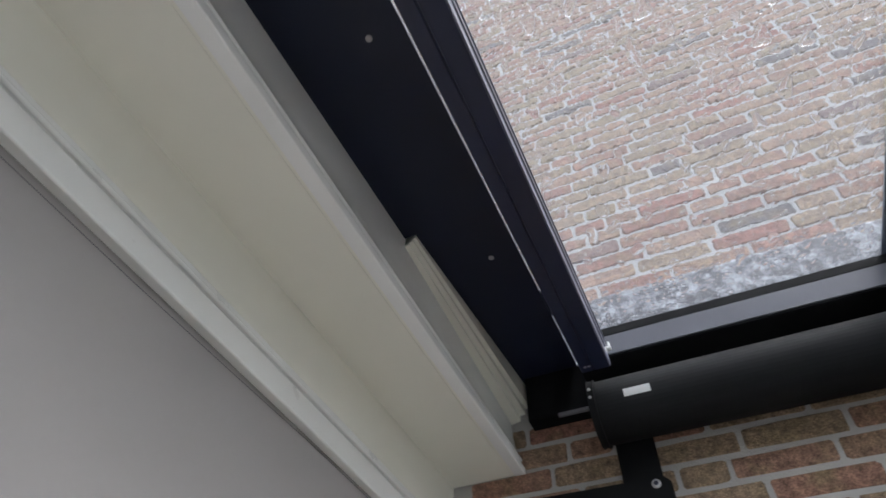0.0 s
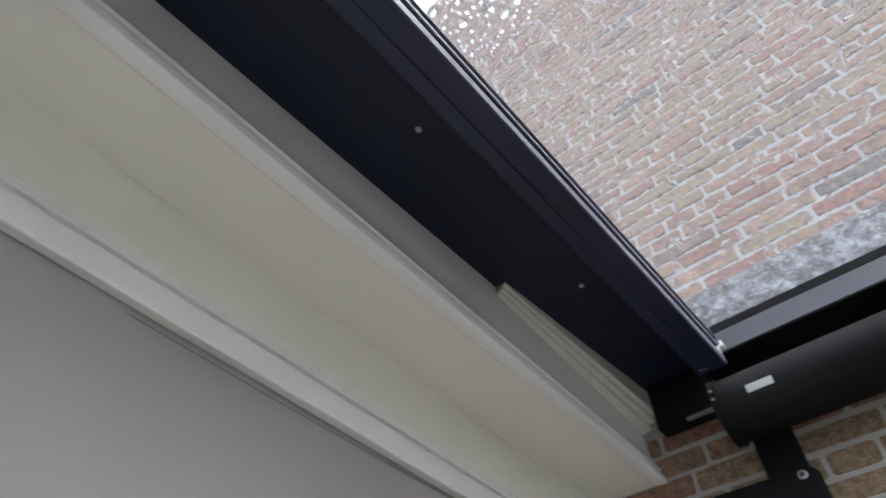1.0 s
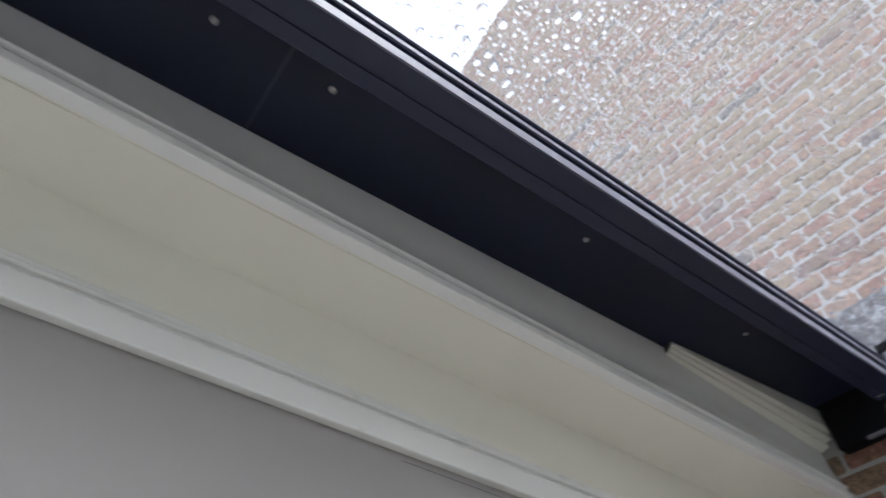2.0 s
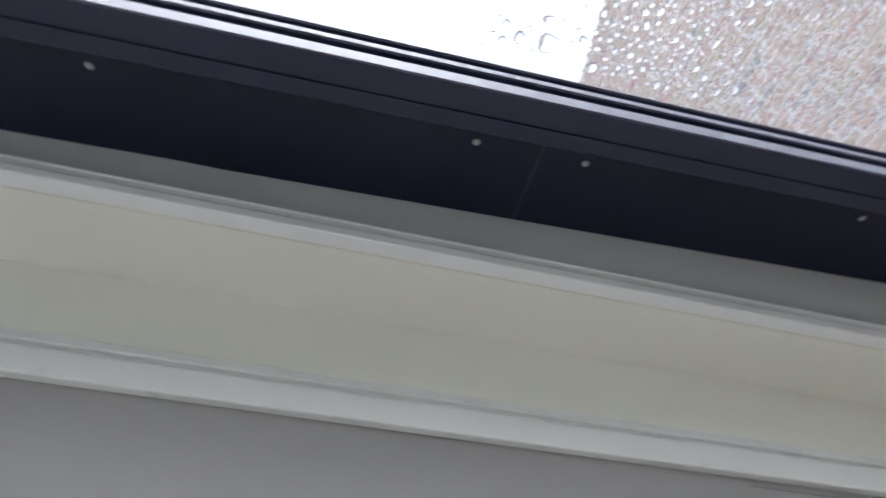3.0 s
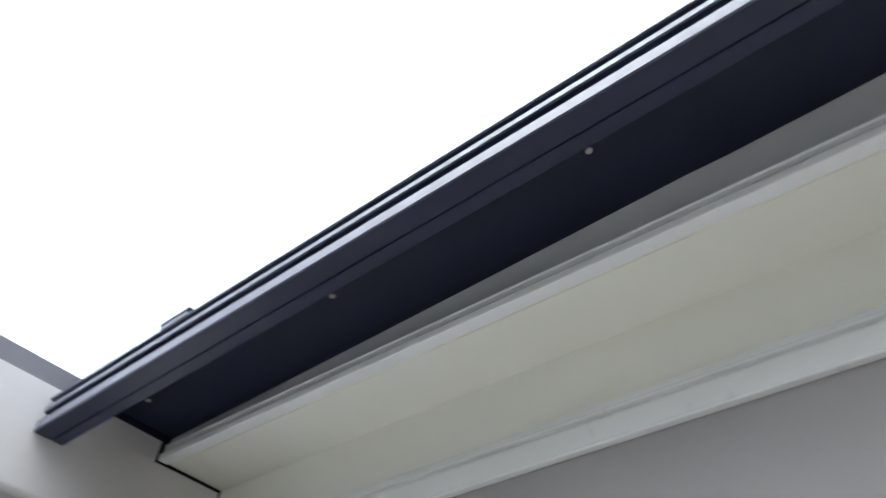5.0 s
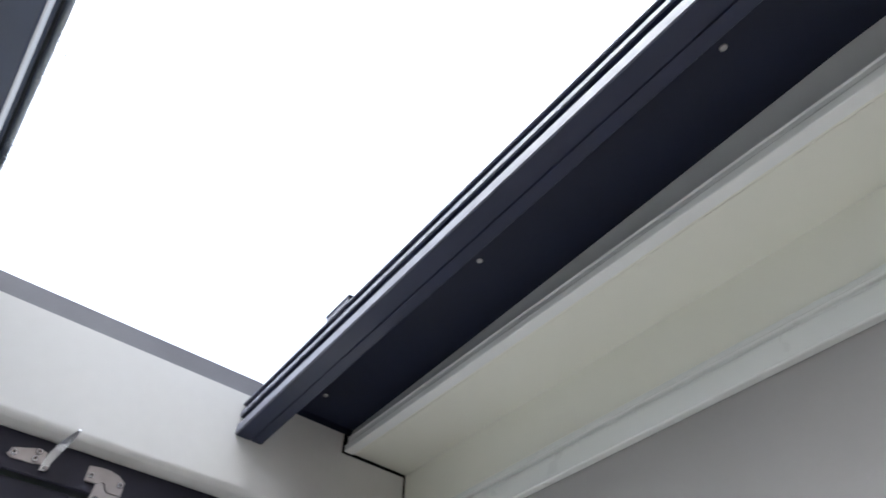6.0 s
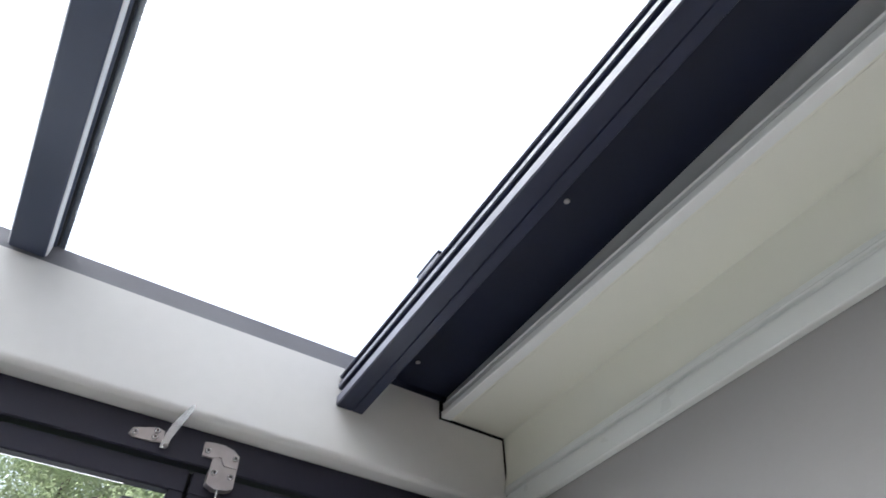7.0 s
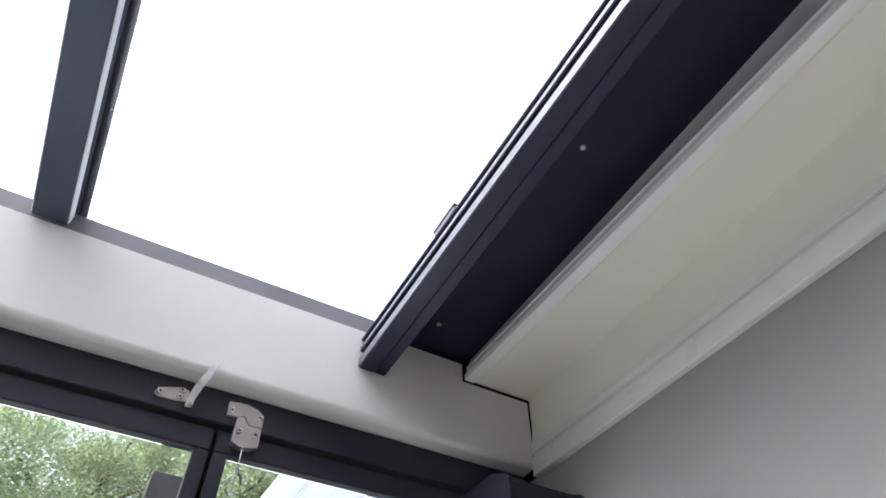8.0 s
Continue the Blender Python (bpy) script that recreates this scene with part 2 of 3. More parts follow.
def disc(center, axis, radius, height, segments=14, dome=0.0, bm=None):
    """A short cylinder with a chamfered, slightly domed head, its foot at center."""
    bm = bm or bmesh.new()
    q = Vector(axis).to_track_quat("Z", "Y")
    rings = []
    for r, h in ((radius, 0), (radius, height * 0.6), (radius * 0.8, height)):
        rings.append([bm.verts.new(Vector(center) + q @ Vector((r * math.cos(2 * math.pi * i / segments), r * math.sin(2 * math.pi * i / segments), h))) for i in range(segments)])
    top = bm.verts.new(Vector(center) + q @ Vector((0, 0, height + dome)))
    for a, b in zip(rings, rings[1:]):
        for i in range(segments):
            j = (i + 1) % segments
            bm.faces.new((a[i], a[j], b[j], b[i]))
    for i in range(segments):
        bm.faces.new((rings[-1][i], rings[-1][(i + 1) % segments], top))
    bm.faces.new(rings[0][::-1])
    return bm


def tube_along(points, radius, segments=8, bm=None, taper=None):
    bm = bm or bmesh.new()
    rings = []
    for k, p in enumerate(points):
        p = Vector(p)
        d = (Vector(points[min(k + 1, len(points) - 1)]) - Vector(points[max(k - 1, 0)])).normalized()
        q = d.to_track_quat("Z", "Y")
        r = radius if taper is None else taper[k]
        rings.append([bm.verts.new(p + q @ Vector((r * math.cos(2 * math.pi * i / segments), r * math.sin(2 * math.pi * i / segments), 0))) for i in range(segments)])
    for a, b in zip(rings, rings[1:]):
        for i in range(segments):
            j = (i + 1) % segments
            bm.faces.new((a[i], a[j], b[j], b[i]))
    bm.faces.new(rings[0][::-1])
    bm.faces.new(rings[-1])
    return bm


def structure(name, bm, material, label, bevel=0.0, parent=None):
    return tagged(part(name, bm, material, parent, bevel=bevel), label, "", "", "structure")


# ---------------------------------------------------------------- plan, in metres
BEAM_X = -3.718          # inner face of the gutter beam
SOUTH = -4.3             # far side of the garden room, unseen, set near for more side light
PITCH = 0.05             # fall of the roof per metre
GLASS_Z = 2.586          # underside of the roof glass at the brick wall
PANEL_Z = 2.550          # underside of the black side panel at the brick wall
RAIL_Z = 2.418           # underside of the guide rail at the brick wall
RAFTER_Z = 2.534         # underside of the rafters at the brick wall
COURSE = 0.0625

# ---------------------------------------------------------------- setting
bm = bmesh.new()
R = 400.0
g = [bm.verts.new(p) for p in ((-R, -R, -0.03), (R, -R, -0.03), (R, R, -0.03), (-R, R, -0.03))]
bm.faces.new(g)
structure("ground", bm, GRASS, "mown green lawn reaching to the horizon")
# unseen pale slab, added to throw daylight up into the room
structure("bounce_pavement", box(-8.6, BEAM_X - 0.1205, -9.0, 3.0, -0.0295, -0.005), BOUNCE_PAVING, "unseen pale slab added to bounce daylight through the doors")
structure("floor", box(BEAM_X - 0.12, 0.0, SOUTH, 0.0, -0.02, 0.0), FLOOR, "grey stone floor of the garden room")
structure("wall_north", box(BEAM_X - 0.12, 0.0, 0.0, 0.2, -0.02, 2.72), PLASTER, "smooth grey-white plastered side wall, shade put into its tone", bevel=0.003)
# unseen end wall; its wide opening is added to light the cornice sideways
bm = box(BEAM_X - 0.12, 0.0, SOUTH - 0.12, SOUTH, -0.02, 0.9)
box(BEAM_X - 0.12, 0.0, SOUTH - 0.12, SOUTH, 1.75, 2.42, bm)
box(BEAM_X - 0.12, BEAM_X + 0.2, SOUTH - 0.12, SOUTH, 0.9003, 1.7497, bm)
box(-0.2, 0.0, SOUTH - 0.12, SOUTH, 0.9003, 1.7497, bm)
structure("wall_south", bm, PLASTER, "unseen plastered end wall with an opening added for side light")
pane_south = structure("side_light_pane", box(BEAM_X + 0.2, -0.2, SOUTH - 0.066, SOUTH - 0.054, 0.9003, 1.7497), DOOR_GLASS, "unseen clear pane in the opening added for side light")
pane_south.visible_shadow = False
structure("wall_east", plate_x([(-5.8, -0.02), (2.8, -0.02), (2.8, 6.79), (-3.0, 8.99), (-5.8, 8.99)], 0.0028, 0.25), MORTAR,
          "gable wall of handmade red-brown bricks with pale joints")
wall_east = bpy.data.objects["wall_east"]


# ---------------------------------------------------------------- cornice along the plastered wall
cornice = thing("cornice", "cream-painted boxed cornice with mouldings along the plaster wall", "cornice", kind="structure")
X0, X1 = BEAM_X + 0.003, -0.001


def arc(cy, cz, r, a0, a1, n):
    return [(cy + r * math.cos(radians(a0 + (a1 - a0) * i / n)), cz + r * math.sin(radians(a0 + (a1 - a0) * i / n))) for i in range(n + 1)]


bm = bmesh.new()
cr_pts = [(-1.30, 2.0735), (-1.05, 2.0728), (-0.85, 2.0752), (-0.62, 2.0802), (-0.40, 2.0800), (-0.2, 2.0815), (-0.02, 2.0808)]
up = [bm.verts.new((x, -0.0006, z + 0.0007)) for x, z in cr_pts]
dn = [bm.verts.new((x, -0.0006, z - 0.0007)) for x, z in cr_pts]
for i in range(len(cr_pts) - 1):
    bm.faces.new((up[i], up[i + 1], dn[i + 1], dn[i]))
bmesh.ops.solidify(bm, geom=bm.faces[:], thickness=0.0004)
part("caulk_crack", bm, FACE, cornice, "dark hairline crack in the caulking")
# lower moulding: a flat band, a small round and a groove, then the face board with a cove into the soffit
low = [(-0.0005, 2.0865)] + arc(-0.0150, 2.0895, 0.0030, 270, 110, 5) + [(-0.0160, 2.0945), (-0.0172, 2.1280)]
low += arc(-0.0122, 2.1305, 0.0050, 185, 85, 5) + [(-0.0095, 2.1365), (-0.0075, 2.1385), (-0.0075, 2.1415), (-0.0098, 2.1432)]
low += arc(-0.0122, 2.1475, 0.0040, 250, 110, 5) + [(-0.0145, 2.1525), (-0.0150, 2.1600), (-0.0005, 2.1602)]
part("lower_moulding", run_x(low, X0, X1), MOULDING, cornice)
face = [(-0.0004, 2.1605)] + [(-0.0035 - 0.0115 * (1 - q / 10) ** 2.0, 2.1605 + 0.070 * q / 10) for q in range(11)] + [(-0.0035, 2.2994)]
face += [(-0.0100, 2.2995), (-0.0100, 2.312), (-0.0004, 2.312)]
part("cove_board", run_x(face, X0, X1), CREAM, cornice, smooth=True)
part("soffit_board", run_x([(-0.0101, 2.2996), (-0.1655, 2.3001), (-0.1660, 2.3012), (-0.1672, 2.3012), (-0.1677, 2.3001), (-0.1755, 2.3001), (-0.1755, 2.312), (-0.0101, 2.312)], X0, X1), CREAM, cornice)
# the fascia rises with the roof; a bead and a step run along its foot
prof = [(-0.176, 2.2972), (-0.1975, 2.2968)] + arc(-0.1985, 2.2992, 0.0024, 260, 180, 3) + [(-0.2010, 2.3085)]
prof += arc(-0.1968, 2.3120, 0.0048, 190, 80, 7) + [(-0.1938, 2.3178), (-0.1930, 2.3200), (-0.1926, 2.3330), (-0.1932, 2.3345)]
prof += arc(-0.1930, 2.3378, 0.0030, 250, 90, 5) + [(-0.1915, 2.3412)]
prof += [(-0.1745 - 0.0165 * (1 - q / 12) ** 2.3, 2.3418 + 0.090 * q / 12) for q in range(13)]
part("fascia_moulding", run_x(prof + [(-0.1737, 2.4322), (-0.1737, 2.2975)], X0, X1), TRIM_WHITE, cornice, "cool white bead moulding", smooth=True)
bm = bmesh.new()
rings = []
for x in (X0, X1):
    top = PANEL_Z + PITCH * x - 0.002
    rings.append([bm.verts.new((x, y, z)) for y, z in ((-0.1733, 2.3125), (-0.1733, top), (-0.155, top), (-0.155, 2.3125))])
for i in range(4):
    j = (i + 1) % 4
    bm.faces.new((rings[0][i], rings[0][j], rings[1][j], rings[1][i]))
bm.faces.new(rings[0])
bm.faces.new(rings[1][::-1])
part("fascia_board", bm, TRIM_WHITE, cornice)
# tapered filler strip between fascia and panel near the brick wall, in two steps
for name, y_tip, y_end, z_tip, z_end in (("filler_strip", -0.184, -0.200, 2.489, 2.452), ("filler_strip", -0.193, -0.216, 2.496, 2.470), ("filler_strip", -0.199, -0.230, 2.505, 2.488)):
    bm = bmesh.new()
    a = [bm.verts.new((-0.655, y, z)) for y, z in ((-0.1745, z_tip), (y_tip, z_tip + 0.002), (y_tip, 2.5165), (-0.1745, 2.5165))]
    b = [bm.verts.new((-0.002, y, z)) for y, z in ((-0.1745, z_end - 0.006), (y_end, z_end), (y_end, 2.5485), (-0.1745, 2.5485))]
    for i in range(4):
        j = (i + 1) % 4
        bm.faces.new((a[i], a[j], b[j], b[i]))
    bm.faces.new(a)
    bm.faces.new(b[::-1])
    part(name, bm, CREAM, cornice, "tapered cream filler strip")

# ---------------------------------------------------------------- side panel and guide rail
panel = thing("side_panel", "matt black aluminium panels screwed under the roof edge", "panel", kind="structure")
JOINT = -1.764
for a, b in ((BEAM_X + 0.002, JOINT - 0.001), (JOINT + 0.001, -0.004)):
    part("sheet", box(a, b, -0.385, -0.157, PANEL_Z, PANEL_Z + 0.004, slope=PITCH), BLACK, panel)
part("joint_edge", box(JOINT - 0.0009, JOINT + 0.0009, -0.384, -0.176, PANEL_Z - 0.0003, PANEL_Z + 0.003, slope=PITCH), FACE, panel, "bare cut edge at the panel joint")
for x in (-3.631, -3.060, -2.485, -1.881, -1.679, -1.084, -0.524):
    z = PANEL_Z + PITCH * x
    bm = disc((x, -0.323, z + 0.0005), (0, 0, -1), 0.0062, 0.003, 14, 0.0006)
    part("screw", bm, STEEL, panel, "small bright screw head", smooth=False)
part("end_profile", box(-0.052, -0.003, -0.402, -0.236, 2.4105, 2.5475), MATT, panel, bevel=0.002)
part("end_lip", box(-0.062, -0.0525, -0.402, -0.318, 2.4000, 2.4095), GREY, panel, "grey edge of the end profile", bevel=0.001)
part("cover", box(BEAM_X - 0.08, 0.0, -0.375, 0.0, GLASS_Z + 0.015, GLASS_Z + 0.024, slope=PITCH), BLACK, panel)
part("joint_bridge", box(-0.366, -0.276, -0.398, -0.3852, PANEL_Z + 0.001, PANEL_Z + 0.01, slope=PITCH), BLACK, panel)

rail = thing("guide_rail", "dark blue-black aluminium screen guide rail with grey lips", "guide rail")
RX0, RX1 = BEAM_X + 0.002, -0.196
z = RAIL_Z
# body with two open slots on the glass side, and a fine groove under it
body = [(-0.486, z), (-0.4505, z), (-0.4495, z + 0.003), (-0.4470, z + 0.003), (-0.446, z), (-0.4215, z), (-0.420, z + 0.002), (-0.420, z + 0.084), (-0.486, z + 0.084),
        (-0.486, z + 0.0775), (-0.466, z + 0.0775), (-0.466, z + 0.0615), (-0.486, z + 0.0615), (-0.486, z + 0.0460), (-0.466, z + 0.0460), (-0.466, z + 0.0280), (-0.486, z + 0.0280)]
part("body", run_x(body, RX0, RX1, PITCH), RAIL, rail)
for a, b in ((0.0015, 0.0262), (0.0475, 0.0605), (0.0790, 0.0835)):
    part("lip", run_x([(-0.4863, z + a), (-0.4890, z + a + 0.001), (-0.4890, z + b - 0.001), (-0.4863, z + b)], RX0, RX1, PITCH), LIP, rail, "grey aluminium lip")
clip = part("clip", box(-3.357, -3.277, -0.4892, -0.4772, z + 0.0842, z + 0.0955, slope=PITCH), LIP, rail, "small grey clip on the rail")
part("clip_edge", box(-3.360, -3.274, -0.4915, -0.4772, z + 0.0957, z + 0.0995, slope=PITCH), RAIL, clip, "dark upper edge of the clip")
for dz in (0.012, 0.036):
    part("screw", disc((RX1 - 0.02, -0.4275 - dz * 0.4, z + PITCH * RX1 - 0.0), (0, 0, -1), 0.004, 0.002, 10), STEEL, rail)

side_rafter = thing("side_rafter", "black aluminium edge rafter carrying the roof glass", "rafter", kind="structure")
part("rafter_body", run_x([(-0.440, RAIL_Z + 0.086), (-0.403, RAIL_Z + 0.086), (-0.403, GLASS_Z - 0.002), (-0.440, GLASS_Z - 0.002)], RX0, -0.132, PITCH), BLACK, side_rafter)

# ---------------------------------------------------------------- rafters, glass and gutter beam


def rafter(y):
    r = thing("rafter", "anthracite aluminium glazing rafter under the wet glass", "rafter", "roof rafters")
    z = RAFTER_Z
    prof = [(y - 0.037, z + 0.002), (y - 0.035, z), (y + 0.028, z), (y + 0.030, z + 0.002), (y + 0.030, z + 0.034), (y + 0.037, z + 0.036), (y + 0.037, z + 0.0495), (y - 0.037, z + 0.0495)]
    part("body", run_x(prof, RX0, -0.132, PITCH), RAFTER_PAINT, r)
    zc = GLASS_Z + 0.0125
    part("glazing_cap", run_x([(y - 0.050, zc), (y + 0.050, zc), (y + 0.046, zc + 0.012), (y - 0.046, zc + 0.012)], RX0 - 0.05, -0.02, PITCH), RAFTER_PAINT, r, "wet outer glazing cap")
    # pale strips stand for the sky mirrored in the rafter's glossy sides
    for s, lab in ((1, "pale strip for the sky's reflection on the rafter side"), (-1, "pale strip for the sky's reflection on the rafter side")):
        yy = y + (0.0303 if s > 0 else -0.0373)
        part("side_sheen", run_x([(yy, z + 0.004), (yy + s * 0.0025, z + 0.006), (yy + s * 0.0025, z + 0.031), (yy, z + 0.033)], RX0, -0.133, PITCH), SKY_SHEEN, r, lab)
        yy = y + s * 0.0375
        part("gasket", run_x([(yy, z + 0.037), (yy + s * 0.003, z + 0.044), (yy + s * 0.003, z + 0.0495), (yy, z + 0.0495)], RX0, -0.133, PITCH), RUBBER_AND_SHADE, r, "black rubber glazing gasket")
    return r


RAFTERS = (-1.189, -1.923, -2.657, -3.391, -4.125)
for y in RAFTERS:
    rafter(y)

edges = [-0.30] + list(RAFTERS) + [SOUTH - 0.1]
for i in range(len(edges) - 1):
    ob = part("roof_glass", box(BEAM_X - 0.10, -0.012, edges[i + 1] + 0.003, edges[i] - 0.003, GLASS_Z, GLASS_Z + 0.010, slope=PITCH), GLASS)
    tagged(ob, "clear roof glass pane wet with rain", "glass pane", "roof panes")
    ob.visible_shadow = False

beam = thing("gutter_beam", "white-painted gutter beam with a rounded lower edge", "beam", kind="structure")
bx = BEAM_X
prof = [(bx, 2.342), (bx, 2.125)] + [(bx - 0.014 + 0.014 * math.cos(radians(-a)), 2.125 + 0.014 * math.sin(radians(-a)) - 0.0) for a in (15, 30, 45, 60, 75, 90)]
prof += [(bx - 0.050, 2.109), (bx - 0.115, 2.109), (bx - 0.115, 2.342)]
part("beam_body", run_y(prof, SOUTH, -0.008), BEAM_WHITE, beam)
part("gutter_profile", box(bx - 0.115, bx - 0.006, SOUTH, -0.395, 2.3425, 2.394), GREY, beam, "grey aluminium gutter profile", bevel=0.002)
part("beam_packer", box(bx - 0.115, bx - 0.0004, -0.3945, -0.008, 2.3424, 2.3462), BEAM_WHITE, beam)
part("packer_cover", box(bx - 0.115, bx - 0.002, -0.3945, -0.002, 2.3464, 2.45), BLACK, beam)
# solid black strips stand for the shade inside the gaps at the beam
part("corner_gap_shade", box(bx - 0.10, bx - 0.002, -0.0078, -0.0005, 2.092, 2.34), RUBBER_AND_SHADE, beam, "black strip for the shade in the gap at the wall")
part("soffit_gap_shade", box(bx + 0.0002, bx + 0.0028, -0.198, -0.008, 2.293, 2.300), RUBBER_AND_SHADE, beam, "black strip for the shade in the shrinkage gap under the soffit end")
part("fascia_gap_shade", box(bx + 0.0002, bx + 0.0028, -0.206, -0.196, 2.293, 2.345), RUBBER_AND_SHADE, beam, "black strip for the shade in the gap at the fascia end")

# ---------------------------------------------------------------- wall profile and screen cassette at the brick wall
profile = thing("wall_profile", "dark grey aluminium wall profile under the roof glass", "wall profile", kind="structure")
part("profile_body", run_y([(-0.130, 2.490), (-0.128, 2.488), (0.004, 2.488), (0.004, 2.578), (-0.112, 2.574), (-0.112, 2.556), (-0.130, 2.554)], SOUTH, -0.402), MATT, profile, bevel=0.0)
part("profile_face", box(-0.1335, -0.1303, SOUTH, -0.474, 2.492, 2.552), FACE, profile, "grey front face", bevel=0.001)
part("glass_seal", box(-0.1320, -0.1125, SOUTH, -0.465, 2.5545, 2.5785), RUBBER_AND_SHADE, profile, "black rubber seal")

cassette = thing("screen_cassette", "black round roller-screen cassette with a white sticker", "screen cassette")
cx, cz, cr = -0.100, 2.353, 0.075
ring = [(cx + cr * math.cos(2 * math.pi * i / 48), cz + cr * math.sin(2 * math.pi * i / 48)) for i in range(48)]
part("tube", run_y(ring, SOUTH + 0.02, -0.434), MATT, cassette, smooth=False)
cap = [(cx + (cr + 0.004) * math.cos(2 * math.pi * i / 40), cz + (cr + 0.004) * math.sin(2 * math.pi * i / 40)) for i in range(40)]
part("end_cap", run_y(cap, -0.4335, -0.417), MATT, cassette, "black end cap", bevel=0.002)
# the sticker follows the curve of the tube
bm = bmesh.new()
rows = []
for k in range(5):
    a = radians(194 - 14.5 * k / 4)
    rows.append([bm.verts.new((cx + (cr + 0.0006) * math.cos(a), y, cz + (cr + 0.0006) * math.sin(a))) for y in (-0.500, -0.560)])
for a, b in zip(rows, rows[1:]):
    bm.faces.new((a[0], a[1], b[1], b[0]))
bmesh.ops.solidify(bm, geom=bm.faces[:], thickness=0.0004)
part("sticker", bm, LABEL, cassette, "blank white sticker")
for y, z in ((-0.4245, 2.372), (-0.4245, 2.350)):
    part("screw", disc((cx - cr - 0.003, y, z), (-1, 0, 0), 0.004, 0.002, 10), STEEL, cassette)
bm = box(-0.212, -0.198, -0.500, -0.489, 2.450, 2.456)
box(-0.212, -0.198, -0.4885, -0.484, 2.438, 2.456, bm)
box(-0.212, -0.198, -0.4985, -0.494, 2.456, 2.468, bm)
part("zip_guide", bm, LABEL, cassette, "white plastic zip guide end", bevel=0.0008)

bracket = thing("wall_bracket", "black steel bracket bolted to the brick wall", "bracket")
part("strap", box(-0.014, -0.001, -0.526, -0.436, 2.19, 2.345), MATT, bracket, bevel=0.0015)
part("plate", plate_x([(-0.20, 2.214), (-0.528, 2.209), (-0.540, 2.197), (-0.540, 2.08), (-0.20, 2.08)], -0.028, -0.0145), MATT, bracket, bevel=0.0015)
bolt = part("bolt", disc((-0.0280, -0.509, 2.196), (-1, 0, 0), 0.0105, 0.004, 18), STEEL, bracket, "bright washer and bolt head")
part("bolt_head", disc((-0.0320, -0.509, 2.196), (-1, 0, 0), 0.0055, 0.003, 6), BLACK, bolt)

# ---------------------------------------------------------------- glazed doors under the beam
FX = bx - 0.045
door_head = structure("door_head", box(FX - 0.07, FX, SOUTH, -0.002, 2.036, 2.1088), DOOR_PAINT, "dark steel head frame over the glazed doors", bevel=0.002)


def door(y0, y1):
    """A slim steel glazed leaf between y0 and y1."""
    d = thing("glazed_door", "slim dark steel glazed door, closed, seen to the garden", "door", "garden doors")
    part("top_rail", box(FX - 0.040, FX - 0.012, y0, y1, 1.984, 2.030), DOOR_PAINT, d, bevel=0.002)
    part("bottom_rail", box(FX - 0.040, FX - 0.012, y0, y1, 0.02, 0.16), DOOR_PAINT, d, bevel=0.002)
    part("stile", box(FX - 0.040, FX - 0.0115, y0, y0 + 0.028, 0.1605, 1.9835), DOOR_PAINT, d, bevel=0.002)
    part("stile", box(FX - 0.040, FX - 0.0115, y1 - 0.028, y1, 0.1605, 1.9835), DOOR_PAINT, d, bevel=0.002)
    p = part("pane", box(FX - 0.036, FX - 0.030, y0 + 0.0285, y1 - 0.0285, 0.161, 1.983), DOOR_GLASS, d)
    p.visible_shadow = False
    part("seal", box(FX - 0.050, FX - 0.026, y1, y1 + 0.0078, 0.02, 2.030), RUBBER_AND_SHADE, d, "black rubber door seal")
    return d


for y0, y1 in ((-1.598, -0.747), (-0.739, -0.012), (-2.448, -1.606), (-3.298, -2.456), (-4.148, -3.306)):
    door(y0, y1)

# spring latch with its lever
latch = thing("door_latch", "satin steel lever latch screwed to the dark head frame", "latch")
LX = FX + 0.0005
part("latch_plate", plate_x([(-0.878, 2.062), (-0.874, 2.074), (-0.831, 2.087), (-0.818, 2.083), (-0.816, 2.062), (-0.836, 2.058), (-0.870, 2.0575)], LX, LX + 0.004), STEEL, latch, bevel=0.0007)
for y, z in ((-0.869, 2.066), (-0.831, 2.080), (-0.832, 2.066)):
    s = part("screw", disc((LX + 0.004, y, z), (1, 0, 0), 0.0062, 0.0045, 14), CHROME, latch)
    part("slot", disc((LX + 0.0085, y, z), (1, 0, 0), 0.0026, 0.0008, 6), RUBBER_AND_SHADE, s)
bm = bmesh.new()
lever = [((LX + 0.006, -0.812, 2.050), 0.006), ((LX + 0.018, -0.811, 2.062), 0.007), ((LX + 0.034, -0.807, 2.078), 0.0085), ((LX + 0.056, -0.801, 2.090), 0.0085), ((LX + 0.078, -0.795, 2.099), 0.006), ((LX + 0.090, -0.792, 2.103), 0.0025)]
top, bot = [], []
for p, w in lever:
    for o, lst in ((0.0012, top), (-0.0012, bot)):
        lst.append([bm.verts.new((p[0] - o, p[1] + k * w, p[2] + o * 1.4 + k * w * 0.25)) for k in (-1, 1)])
for lst in (top, bot):
    for a, b in zip(lst, lst[1:]):
        bm.faces.new((a[0], a[1], b[1], b[0]))
for k in (0, 1):
    for i in range(len(lever) - 1):
        bm.faces.new((top[i][k], top[i + 1][k], bot[i + 1][k], bot[i][k]))
bm.faces.new((top[0][0], top[0][1], bot[0][1], bot[0][0]))
bm.faces.new((top[-1][0], top[-1][1], bot[-1][1], bot[-1][0]))
part("lever", bm, CHROME, latch, "curved satin steel lever", smooth=True)
part("catch", box(LX + 0.0002, LX + 0.014, -0.8155, -0.804, 2.050, 2.072), STEEL, latch, bevel=0.002)

